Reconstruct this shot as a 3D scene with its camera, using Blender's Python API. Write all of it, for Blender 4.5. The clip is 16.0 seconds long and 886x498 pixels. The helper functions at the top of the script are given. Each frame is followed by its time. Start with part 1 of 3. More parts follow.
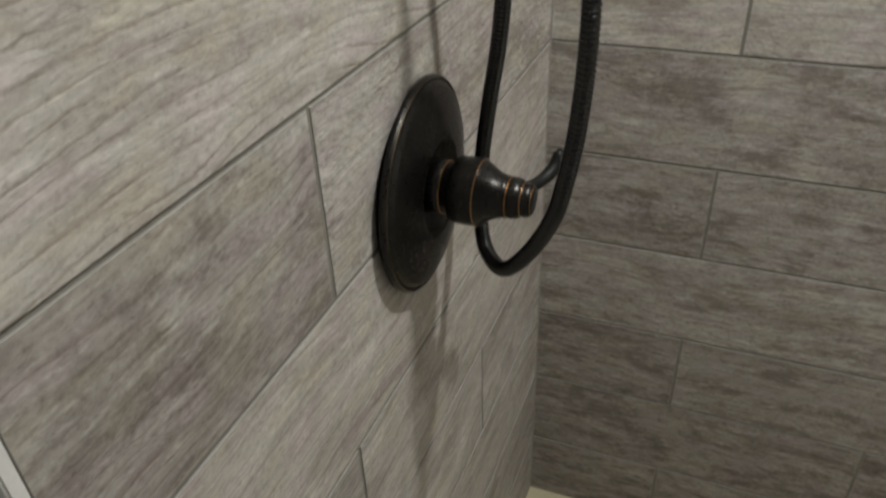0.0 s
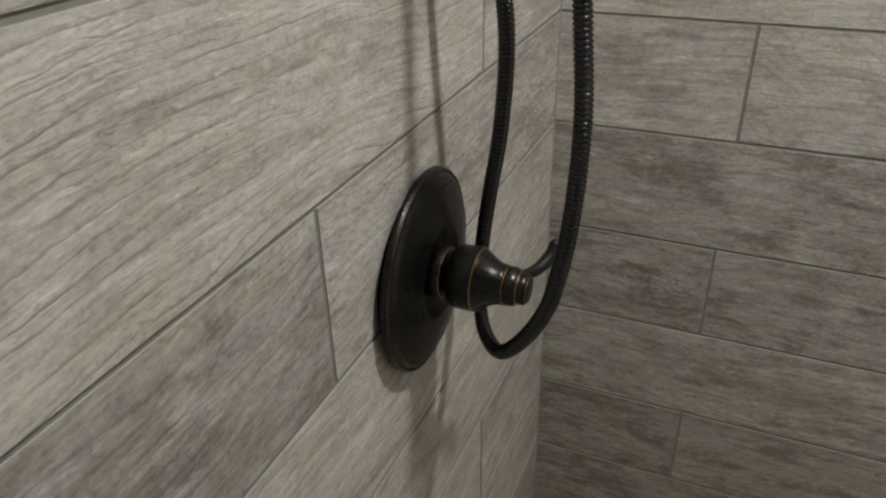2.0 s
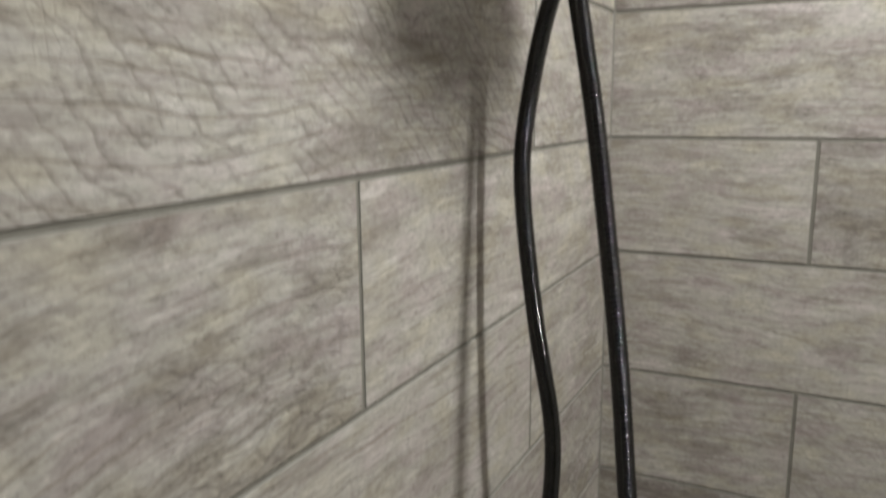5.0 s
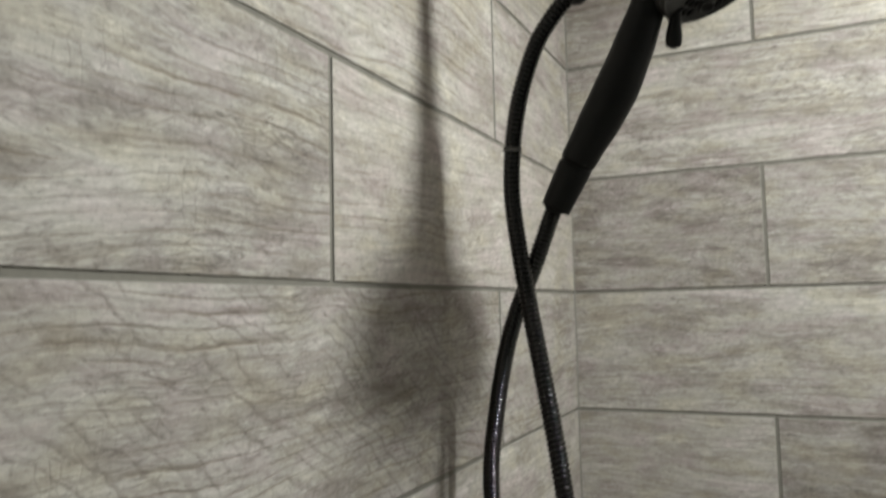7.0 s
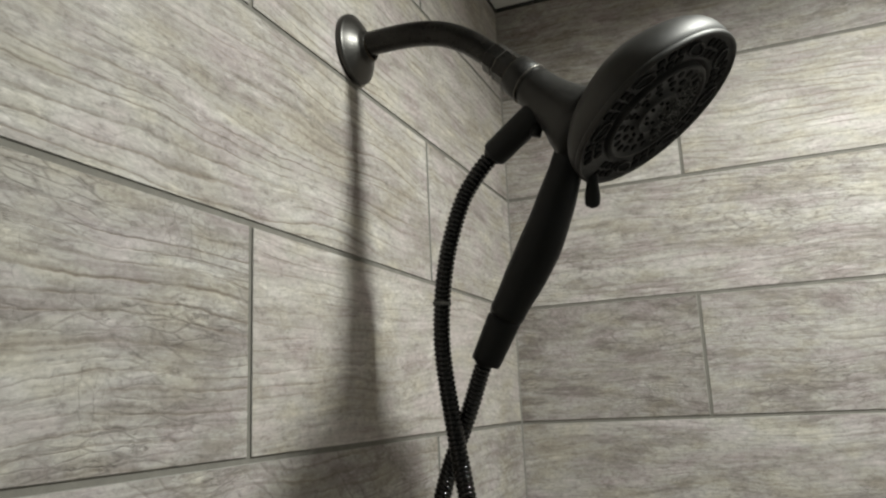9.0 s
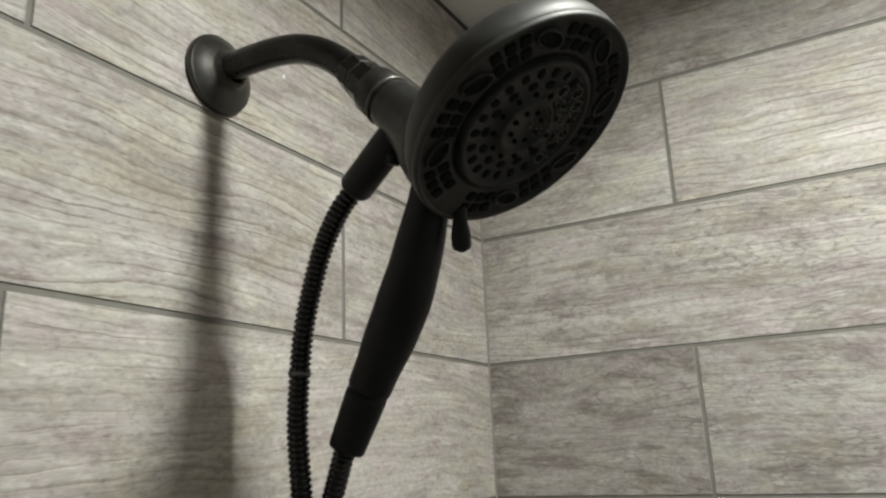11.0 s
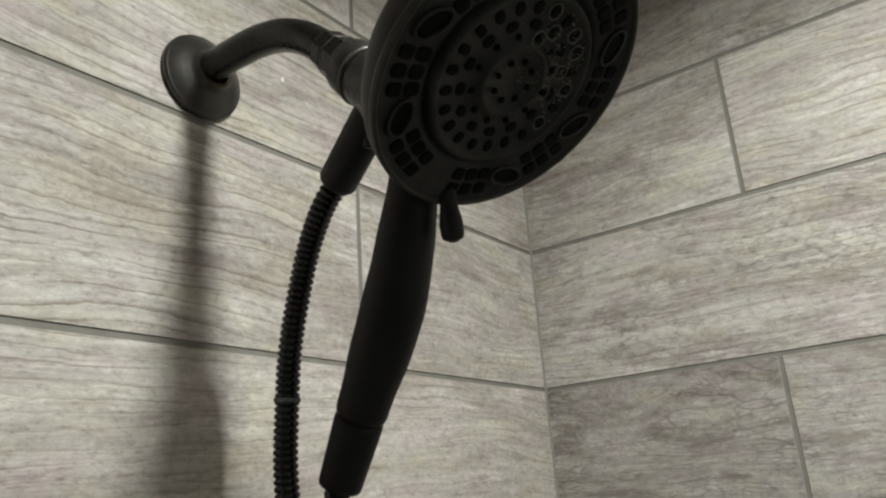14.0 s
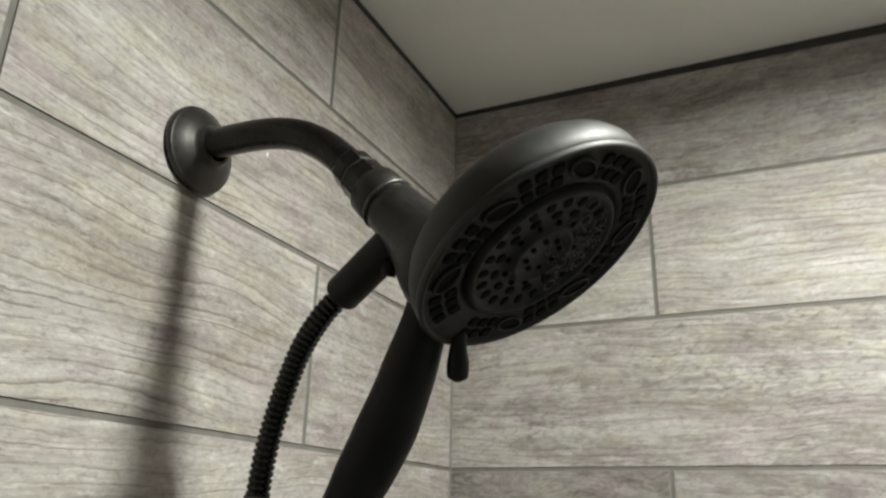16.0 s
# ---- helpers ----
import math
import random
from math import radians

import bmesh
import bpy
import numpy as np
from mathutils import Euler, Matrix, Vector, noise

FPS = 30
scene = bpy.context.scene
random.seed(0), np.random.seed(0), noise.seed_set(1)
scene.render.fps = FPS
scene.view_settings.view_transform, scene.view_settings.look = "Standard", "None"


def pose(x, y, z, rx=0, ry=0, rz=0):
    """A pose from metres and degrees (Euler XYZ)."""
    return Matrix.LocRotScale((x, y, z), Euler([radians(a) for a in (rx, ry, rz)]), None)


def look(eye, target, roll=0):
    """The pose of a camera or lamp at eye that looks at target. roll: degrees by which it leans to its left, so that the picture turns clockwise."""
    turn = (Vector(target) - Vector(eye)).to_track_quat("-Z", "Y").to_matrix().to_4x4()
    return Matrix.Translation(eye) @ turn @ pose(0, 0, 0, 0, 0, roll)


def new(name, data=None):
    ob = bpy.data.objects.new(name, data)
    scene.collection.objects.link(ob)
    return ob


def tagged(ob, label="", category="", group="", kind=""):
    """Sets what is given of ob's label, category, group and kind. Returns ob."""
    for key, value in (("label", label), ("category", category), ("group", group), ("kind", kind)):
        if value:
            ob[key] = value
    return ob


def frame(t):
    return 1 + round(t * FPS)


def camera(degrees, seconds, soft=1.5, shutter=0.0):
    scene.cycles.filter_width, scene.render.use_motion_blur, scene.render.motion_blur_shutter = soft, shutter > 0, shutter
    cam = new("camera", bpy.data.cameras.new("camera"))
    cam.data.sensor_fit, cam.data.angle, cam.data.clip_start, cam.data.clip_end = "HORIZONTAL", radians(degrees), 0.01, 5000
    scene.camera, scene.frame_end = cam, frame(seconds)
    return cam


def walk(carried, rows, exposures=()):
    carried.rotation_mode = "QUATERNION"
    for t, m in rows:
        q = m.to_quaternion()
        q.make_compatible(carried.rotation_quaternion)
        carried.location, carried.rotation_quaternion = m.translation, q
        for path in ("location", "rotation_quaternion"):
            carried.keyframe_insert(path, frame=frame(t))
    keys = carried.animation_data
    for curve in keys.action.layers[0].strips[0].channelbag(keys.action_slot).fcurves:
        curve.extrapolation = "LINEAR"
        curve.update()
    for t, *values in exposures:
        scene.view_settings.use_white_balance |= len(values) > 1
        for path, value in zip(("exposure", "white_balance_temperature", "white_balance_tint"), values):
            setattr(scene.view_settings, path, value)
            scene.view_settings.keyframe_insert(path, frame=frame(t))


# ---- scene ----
cam = camera(61.5, 16.0, soft=2.3, shutter=0.6)
PATH = [
    (0, (0.2433, -0.9771, 1.2612), (-0.0816, -0.2120, 0.7053), -2.48),
    (0.5, (0.2456, -0.9723, 1.2807), (-0.0869, -0.1847, 0.7619), -1.59),
    (1, (0.2445, -0.9715, 1.2886), (-0.0935, -0.1773, 0.7837), -1.68),
    (1.5, (0.2500, -0.9755, 1.2955), (-0.0946, -0.1831, 0.7923), -1.77),
    (2, (0.2562, -0.9790, 1.3047), (-0.0938, -0.1884, 0.8023), -1.43),
    (2.5, (0.2542, -0.9768, 1.3083), (-0.0989, -0.1857, 0.8089), -1.24),
    (3, (0.2513, -0.9785, 1.3157), (-0.1118, -0.1931, 0.8144), -1.56),
    (3.5, (0.2508, -0.9798, 1.3357), (-0.1364, -0.1842, 0.8697), -2.05),
    (4, (0.2527, -0.9743, 1.3696), (-0.1627, -0.1493, 0.9863), -1.12),
    (4.5, (0.2425, -0.9675, 1.4020), (-0.1833, -0.1073, 1.1216), -0.53),
    (4.7, (0.2451, -0.9711, 1.4157), (-0.1893, -0.1033, 1.1745), -0.46),
    (6.8, (0.2623, -0.9972, 1.5295), (-0.1629, -0.0934, 1.5780), -1.43),
    (7, (0.2695, -1.0022, 1.5338), (-0.1512, -0.0984, 1.6126), -1.25),
    (7.5, (0.2747, -1.0058, 1.5573), (-0.1187, -0.0958, 1.6887), -0.51),
    (8, (0.2742, -1.0008, 1.5773), (-0.0874, -0.0824, 1.7381), -0.28),
    (8.2, (0.2819, -1.0002, 1.5757), (-0.0774, -0.0842, 1.7541), -0.85),
    (10.3, (0.3222, -0.9161, 1.5970), (-0.0679, -0.0269, 1.8258), -4.30),
    (10.5, (0.3471, -0.8906, 1.5998), (-0.0666, -0.0121, 1.8389), -3.67),
    (11, (0.4015, -0.8206, 1.6085), (-0.0695, 0.0226, 1.8684), -2.49),
    (11.5, (0.4034, -0.7540, 1.6083), (-0.0955, 0.0643, 1.8937), -2.99),
    (12, (0.3925, -0.7164, 1.6086), (-0.1325, 0.0842, 1.8974), -3.53),
    (12.5, (0.4022, -0.7171, 1.6616), (-0.1639, 0.0763, 1.8851), -1.68),
    (13, (0.3996, -0.7209, 1.6776), (-0.1665, 0.0749, 1.8927), -0.73),
    (13.5, (0.4049, -0.7168, 1.6157), (-0.1594, 0.0483, 1.9260), -3.25),
    (14, (0.4035, -0.7249, 1.6028), (-0.1556, 0.0425, 1.9169), -4.12),
    (14.5, (0.3937, -0.7387, 1.6053), (-0.1486, 0.0490, 1.8977), -4.87),
    (15, (0.3872, -0.7603, 1.6220), (-0.1232, 0.0519, 1.9045), -3.55),
    (15.5, (0.3734, -0.7811, 1.6481), (-0.0822, 0.0546, 1.9548), -0.82),
    (16, (0.3621, -0.8054, 1.6544), (-0.0370, 0.0471, 1.9921), 1.30),
]
walk(cam, [(t, look(eye, target, roll)) for t, eye, target, roll in PATH], exposures=((0, 0.09, 6430, 11.3), (1.5, 0.02, 6430, 11.3), (3, 0.05, 6430, 11.3), (3.5, 0.09, 6430, 11.3), (4.5, -0.04, 6430, 11.3), (7, -0.43, 6350, 8.0), (8, -0.57, 6350, 8.0), (10.5, -0.60, 6350, 8.0), (12, -0.60, 6350, 8.0), (13, -0.60, 6350, 8.0), (14.5, -0.60, 6350, 8.0), (16, -0.55, 6350, 8.0)))

# world: the room is closed, so nothing but a trace of grey comes from outside
world = bpy.data.worlds.new("world")
scene.world = world
world.use_nodes = True
world.node_tree.nodes["Background"].inputs["Color"].default_value = (0.5, 0.5, 0.5, 1)
world.node_tree.nodes["Background"].inputs["Strength"].default_value = 0.02

# sizes of the stall
CEILING = 2.164
STALL_X = 1.24
STALL_Y = -0.858
ROOM_X, ROOM_Y = 1.9, -2.3
LAMP = (0.570, -0.466, CEILING - 0.004)

lamp_data = bpy.data.lights.new("downlight_lamp", "AREA")
lamp_data.shape, lamp_data.size = "DISK", 0.095
lamp_data.energy = 15.4
lamp_data.spread = radians(180)
lamp_data.color = (0.977, 0.995, 0.940)
lamp_ob = new("downlight_lamp", lamp_data)
lamp_ob.matrix_world = look(LAMP, (LAMP[0], LAMP[1], 0))


# ---------------------------------------------------------------- materials
def material(name):
    m = bpy.data.materials.new(name)
    m.use_nodes = True
    tree = m.node_tree
    return m, tree, tree.nodes["Principled BSDF"]


def node(tree, kind, values=(), **settings):
    n = tree.nodes.new(kind)
    for key, value in settings.items():
        if key == "operation":
            n.operation = value
        elif key == "data_type":
            n.data_type = value
        elif key == "blend_type":
            n.blend_type = value
        elif key == "dims":
            n.noise_dimensions = value
    for key, value in values:
        if isinstance(value, bpy.types.NodeSocket):
            tree.links.new(value, n.inputs[key])
        else:
            n.inputs[key].default_value = value
    return n


def calc(tree, op, a, b=0.0):
    return node(tree, "ShaderNodeMath", ((0, a), (1, b)), operation=op).outputs[0]


def ramp(tree, fac, stops):
    n = tree.nodes.new("ShaderNodeValToRGB")
    tree.links.new(fac, n.inputs[0])
    while len(n.color_ramp.elements) < len(stops):
        n.color_ramp.elements.new(0.5)
    for e, (p, c) in zip(n.color_ramp.elements, stops):
        e.position = p
        e.color = (*c, 1) if len(c) == 3 else c
    return n.outputs[0]


def stretched(tree, vec, scale, detail, rough=0.55, distortion=0.0):
    v = node(tree, "ShaderNodeVectorMath", ((0, vec), (1, scale)), operation="MULTIPLY").outputs[0]
    return node(tree, "ShaderNodeTexNoise", (("Vector", v), ("Scale", 1.0), ("Detail", detail), ("Roughness", rough),
                                             ("Distortion", distortion))).outputs[0]


def mix(tree, fac, a, b, blend="MIX"):
    n = tree.nodes.new("ShaderNodeMix")
    n.data_type, n.blend_type = "RGBA", blend
    for i, v in ((0, fac), (6, a), (7, b)):
        if isinstance(v, bpy.types.NodeSocket):
            tree.links.new(v, n.inputs[i])
        else:
            n.inputs[i].default_value = v
    return n.outputs[2]


def wood_tile():
    """Weathered grey-beige wood print on glazed porcelain; the grain runs along each tile's own length."""
    m, t, bsdf = material("wood_look_tile")
    co = node(t, "ShaderNodeTexCoord").outputs["Object"]
    info = node(t, "ShaderNodeObjectInfo")
    rnd = info.outputs["Random"]
    look_of = node(t, "ShaderNodeSeparateColor", ((0, info.outputs["Color"]),))
    worn, lined, cracked = look_of.outputs[0], look_of.outputs[1], look_of.outputs[2]     # weathering and tone, grain lines and cracks of this tile's print
    sawn = info.outputs["Alpha"]     # slanting saw marks
    off = node(t, "ShaderNodeCombineXYZ", ((0, calc(t, "MULTIPLY", rnd, 43.0)), (1, calc(t, "MULTIPLY", rnd, 17.0)),
                                           (2, calc(t, "MULTIPLY", rnd, 29.0)))).outputs[0]
    p = node(t, "ShaderNodeVectorMath", ((0, co), (1, off)), operation="ADD").outputs[0]

    def sway(scale, detail, size):
        return calc(t, "MULTIPLY", calc(t, "SUBTRACT", stretched(t, p, scale, detail), 0.5), size)

    def grey(v):
        return (v, v, v)
    # the grain wanders slowly into arches, waves over a hand's width and trembles finely
    wander = calc(t, "ADD", sway((2.6, 1, 5.5), 2, 0.070), calc(t, "ADD", sway((16.0, 1, 20.0), 3, 0.0068), sway((85.0, 1, 110.0), 4, 0.0029)))
    q = node(t, "ShaderNodeVectorMath", ((0, p), (1, node(t, "ShaderNodeCombineXYZ", ((2, wander),)).outputs[0])), operation="ADD").outputs[0]
    qz = node(t, "ShaderNodeSeparateXYZ", ((0, q),)).outputs[2]

    def lines(count, wobble, seedz, soft):
        """Dark growth lines, sharp on one side and fading on the other."""
        u = calc(t, "ADD", calc(t, "MULTIPLY", qz, count), calc(t, "MULTIPLY", stretched(t, q, (3.0, 1, seedz), 2), wobble))
        return ramp(t, calc(t, "FRACT", u), ((0.0, grey(0.8)), (0.05, grey(1.0)), (0.12, grey(0.5)), (soft, grey(0.0)), (0.96, grey(0.0)), (1.0, grey(0.8))))
    breaks = ramp(t, stretched(t, q, (10.0, 1, 80.0), 5, 0.66), ((0.38, grey(0)), (0.53, grey(1))))
    patchy = ramp(t, stretched(t, p, (6.0, 1, 13.0), 3), ((0.36, grey(0.12)), (0.60, grey(1))))
    line = calc(t, "MULTIPLY", lines(105.0, 3.2, 30.0, 0.27), calc(t, "MULTIPLY", breaks, patchy))
    line = calc(t, "MULTIPLY", line, calc(t, "ADD", calc(t, "MULTIPLY", lined, 0.72), 0.12))
    breaks2 = ramp(t, stretched(t, q, (20.0, 1, 150.0), 3, 0.6), ((0.42, grey(0)), (0.60, grey(1))))
    thin = calc(t, "MULTIPLY", calc(t, "MULTIPLY", lines(235.0, 4.0, 60.0, 0.42), breaks2), 0.27)
    fibre = stretched(t, q, (14.0, 1, 300.0), 5, 0.68)
    grain = stretched(t, q, (11.0, 1, 95.0), 6, 0.66)
    mottle = stretched(t, q, (42.0, 1, 85.0), 5, 0.74)
    stain = stretched(t, q, (5.0, 1, 19.0), 6, 0.66)

    def cracks(scale, width):
        v = node(t, "ShaderNodeVectorMath", ((0, q), (1, scale)), operation="MULTIPLY").outputs[0]
        c = node(t, "ShaderNodeTexVoronoi", (("Vector", v), ("Scale", 1.0), ("Randomness", 1.0)))
        c.feature = "DISTANCE_TO_EDGE"
        return ramp(t, c.outputs["Distance"], ((0.0, grey(1)), (width, grey(0))))
    where = ramp(t, stretched(t, p, (9.0, 1, 19.0), 4, 0.6), ((0.44, grey(0)), (0.58, grey(1))))
    crack = calc(t, "MULTIPLY", calc(t, "MULTIPLY", cracks((38.0, 1, 150.0), 0.10), where), calc(t, "ADD", calc(t, "MULTIPLY", cracked, 0.46), 0.06))
    where2 = ramp(t, stretched(t, p, (12.0, 1, 26.0), 3), ((0.53, grey(0)), (0.64, grey(1))))
    cross = calc(t, "MULTIPLY", calc(t, "MULTIPLY", cracks((120.0, 1, 82.0), 0.11), where2), calc(t, "MULTIPLY", cracked, 0.34))

    slant = node(t, "ShaderNodeVectorMath", ((0, q), (1, (52.0, 0.0, 66.0))), operation="DOT_PRODUCT").outputs["Value"]
    u = calc(t, "ADD", slant, calc(t, "MULTIPLY", stretched(t, p, (13.0, 1, 13.0), 4), 4.2))
    stroke = ramp(t, calc(t, "FRACT", u), ((0.0, grey(1)), (0.10, grey(0.7)), (0.24, grey(0)), (0.94, grey(0)), (1.0, grey(1))))
    stroke = calc(t, "MULTIPLY", stroke, ramp(t, stretched(t, p, (20.0, 1, 16.0), 4, 0.62), ((0.42, grey(0)), (0.54, grey(1)))))
    stroke = calc(t, "MULTIPLY", stroke, calc(t, "MULTIPLY", sawn, 0.52))

    base = ramp(t, stain, ((0.28, (0.335, 0.308, 0.285)), (0.41, (0.410, 0.384, 0.357)), (0.55, (0.472, 0.449, 0.420)), (0.72, (0.545, 0.524, 0.494))))
    g = ramp(t, grain, ((0.30, (0.74, 0.72, 0.705)), (0.42, (0.93, 0.915, 0.905)), (0.50, grey(1.0)), (0.68, (1.09, 1.09, 1.085))))
    col = mix(t, 1.0, base, g, "MULTIPLY")
    mo = ramp(t, mottle, ((0.34, (0.66, 0.64, 0.635)), (0.48, (0.97, 0.965, 0.965)), (0.54, grey(1.02)), (0.66, (1.19, 1.19, 1.18))))
    col = mix(t, calc(t, "ADD", calc(t, "MULTIPLY", worn, 0.62), 0.26), col, mix(t, 1.0, col, mo, "MULTIPLY"))
    smudge = ramp(t, stretched(t, q, (9.0, 1, 27.0), 7, 0.72), ((0.40, grey(1)), (0.49, grey(0))))
    col = mix(t, calc(t, "MULTIPLY", smudge, calc(t, "ADD", calc(t, "MULTIPLY", worn, 0.55), 0.20)), col, (0.192, 0.163, 0.145, 1))
    chalk = ramp(t, stretched(t, q, (17.0, 1, 70.0), 6, 0.70), ((0.56, grey(0)), (0.66, grey(1))))
    col = mix(t, calc(t, "MULTIPLY", chalk, 0.46), col, (0.70, 0.68, 0.645, 1))
    hue = stretched(t, p, (18.0, 1, 40.0), 2)
    col = mix(t, 1.0, col, ramp(t, hue, ((0.33, (1.035, 0.975, 1.005)), (0.5, (1.01, 1.0, 0.985)), (0.67, (1.03, 1.005, 0.915)))), "MULTIPLY")
    col = mix(t, line, col, (0.185, 0.143, 0.106, 1))
    col = mix(t, stroke, col, (0.178, 0.150, 0.130, 1))
    col = mix(t, thin, col, (0.190, 0.160, 0.132, 1))
    col = mix(t, calc(t, "MAXIMUM", crack, cross), col, (0.165, 0.142, 0.126, 1))
    fleck = ramp(t, stretched(t, q, (26.0, 1, 120.0), 5, 0.70), ((0.61, grey(0)), (0.67, grey(1))))
    col = mix(t, calc(t, "MULTIPLY", fleck, 0.42), col, (0.155, 0.134, 0.119, 1))
    pits = ramp(t, stretched(t, q, (62.0, 1, 170.0), 4, 0.72), ((0.58, grey(0)), (0.65, grey(1))))
    pits = calc(t, "MULTIPLY", calc(t, "MULTIPLY", pits, where), calc(t, "ADD", calc(t, "MULTIPLY", cracked, 0.50), 0.08))
    col = mix(t, pits, col, (0.120, 0.100, 0.086, 1))
    f = ramp(t, fibre, ((0.34, (0.83, 0.825, 0.82)), (0.48, grey(0.98)), (0.66, grey(1.09))))
    col = mix(t, 1.0, col, f, "MULTIPLY")
    grit = stretched(t, p, (170.0, 1, 260.0), 5, 0.75)
    col = mix(t, 1.0, col, ramp(t, grit, ((0.33, (0.70, 0.69, 0.685)), (0.46, grey(0.985)), (0.54, grey(1.01)), (0.67, grey(1.19)))), "MULTIPLY")
    # darkens with wear; the dark end also paints shade onto the low back courses
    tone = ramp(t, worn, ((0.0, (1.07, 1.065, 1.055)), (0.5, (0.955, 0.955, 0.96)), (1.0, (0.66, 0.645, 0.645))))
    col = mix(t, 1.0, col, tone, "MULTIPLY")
    t.links.new(col, bsdf.inputs["Base Color"])
    rough = ramp(t, stain, ((0.3, grey(0.55)), (0.7, grey(0.68))))
    t.links.new(rough, bsdf.inputs["Roughness"])
    bsdf.inputs["Specular IOR Level"].default_value = 0.25
    relief = calc(t, "ADD", calc(t, "ADD", grain, calc(t, "MULTIPLY", fibre, 0.35)), calc(t, "ADD", calc(t, "MULTIPLY", mottle, 0.5), calc(t, "MULTIPLY", grit, 0.35)))
    sunk = calc(t, "ADD", calc(t, "MULTIPLY", line, 0.7), calc(t, "MAXIMUM", calc(t, "MAXIMUM", crack, cross), pits))
    b = node(t, "ShaderNodeBump", (("Strength", 0.55), ("Distance", 0.0010), ("Height", calc(t, "SUBTRACT", relief, sunk))))
    t.links.new(b.outputs[0], bsdf.inputs["Normal"])
    return m


def mottled(name, a, b, scale, rough, bump=0.0, metal=0.0, rough_spread=0.08, spec=0.5):
    """A plain surface with two scales of unevenness."""
    m, t, bsdf = material(name)
    co = node(t, "ShaderNodeTexCoord").outputs["Object"]
    n1 = stretched(t, co, (scale,) * 3, 4)
    n2 = stretched(t, co, (scale * 9,) * 3, 3)
    n = calc(t, "ADD", calc(t, "MULTIPLY", n1, 0.65), calc(t, "MULTIPLY", n2, 0.35))
    t.links.new(ramp(t, n, ((0.35, a), (0.65, b))), bsdf.inputs["Base Color"])
    r0, r1 = rough - rough_spread, rough + rough_spread
    t.links.new(ramp(t, n2, ((0.35, (r0,) * 3), (0.65, (r1,) * 3))), bsdf.inputs["Roughness"])
    bsdf.inputs["Metallic"].default_value = metal
    bsdf.inputs["Specular IOR Level"].default_value = spec
    if bump:
        bn = node(t, "ShaderNodeBump", (("Strength", bump), ("Distance", 0.001), ("Height", n)))
        t.links.new(bn.outputs[0], bsdf.inputs["Normal"])
    return m


TILE = wood_tile()
GROUT = mottled("grout", (0.170, 0.158, 0.136), (0.225, 0.211, 0.183), 60, 0.9, 0.5)
SEAM = mottled("corner_sealant", (0.25, 0.235, 0.21), (0.33, 0.312, 0.282), 60, 0.8, 0.4)
CAULK = mottled("dark_joint", (0.030, 0.029, 0.027), (0.055, 0.052, 0.048), 50, 0.8, 0.3)
CEIL = mottled("ceiling_paint", (0.79, 0.775, 0.74), (0.84, 0.825, 0.79), 14, 0.85, 0.12)
PAINT = mottled("wall_paint", (0.66, 0.65, 0.625), (0.72, 0.71, 0.685), 10, 0.8, 0.1)
PAN = mottled("shower_pan_acrylic", (0.43, 0.385, 0.255), (0.50, 0.455, 0.315), 12, 0.35, 0.05)
TRIM = mottled("edge_trim_metal", (0.62, 0.61, 0.59), (0.72, 0.71, 0.69), 40, 0.42)
EDGE = mottled("tile_body_edge", (0.10, 0.095, 0.085), (0.17, 0.16, 0.145), 60, 0.9, 0.4)
BRONZE = mottled("oil_rubbed_bronze", (0.017, 0.016, 0.0148), (0.030, 0.0283, 0.026), 35, 0.33, 0.0, 0.85)
SATIN = mottled("satin_bronze_head", (0.040, 0.0385, 0.036), (0.056, 0.0535, 0.050), 22, 0.54, 0.0, 0.8, rough_spread=0.03)
NECK = mottled("brushed_bronze_neck", (0.020, 0.019, 0.0178), (0.032, 0.0305, 0.028), 30, 0.45, 0.04, 0.6)
FLANGE = mottled("satin_flange", (0.068, 0.065, 0.060), (0.078, 0.074, 0.068), 30, 0.37, 0.0, 0.85, rough_spread=0.02)
COPPER = mottled("rubbed_copper_edge", (0.22, 0.115, 0.05), (0.46, 0.26, 0.12), 60, 0.35, 0.0, 1.0)
WORN = mottled("worn_bronze_edge", (0.022, 0.019, 0.0155), (0.085, 0.066, 0.046), 45, 0.36, 0.0, 0.9)
HANDLE = mottled("handle_bronze", (0.0045, 0.0045, 0.0043), (0.009, 0.009, 0.0085), 30, 0.5, 0.05, 0.0, spec=0.2)
HOSE = mottled("hose_black_chrome", (0.036, 0.036, 0.036), (0.050, 0.049, 0.048), 40, 0.085, 0.0, 1.0, rough_spread=0.02)
FACE = mottled("spray_face", (0.014, 0.0138, 0.0132), (0.034, 0.0335, 0.032), 55, 0.55, 0.2, 0.0, spec=0.15)
RUBBER = mottled("nozzle_rubber", (0.002, 0.002, 0.002), (0.004, 0.004, 0.004), 80, 0.7, spec=0.08)
BARE = mottled("rubbed_bare_metal", (0.045, 0.041, 0.036), (0.19, 0.178, 0.16), 70, 0.42, 0.0, 0.9)
SCALE = mottled("limescale_specks", (0.07, 0.068, 0.064), (0.20, 0.195, 0.185), 150, 0.8, 0.3)
LIME = mottled("thin_lime_crust", (0.05, 0.049, 0.046), (0.13, 0.127, 0.12), 160, 0.8, 0.3, spec=0.2)
LENS = mottled("lamp_lens", (0.78, 0.77, 0.74), (0.82, 0.81, 0.78), 30, 0.4)
WHITE = mottled("white_enamel", (0.74, 0.73, 0.70), (0.80, 0.79, 0.76), 30, 0.4)


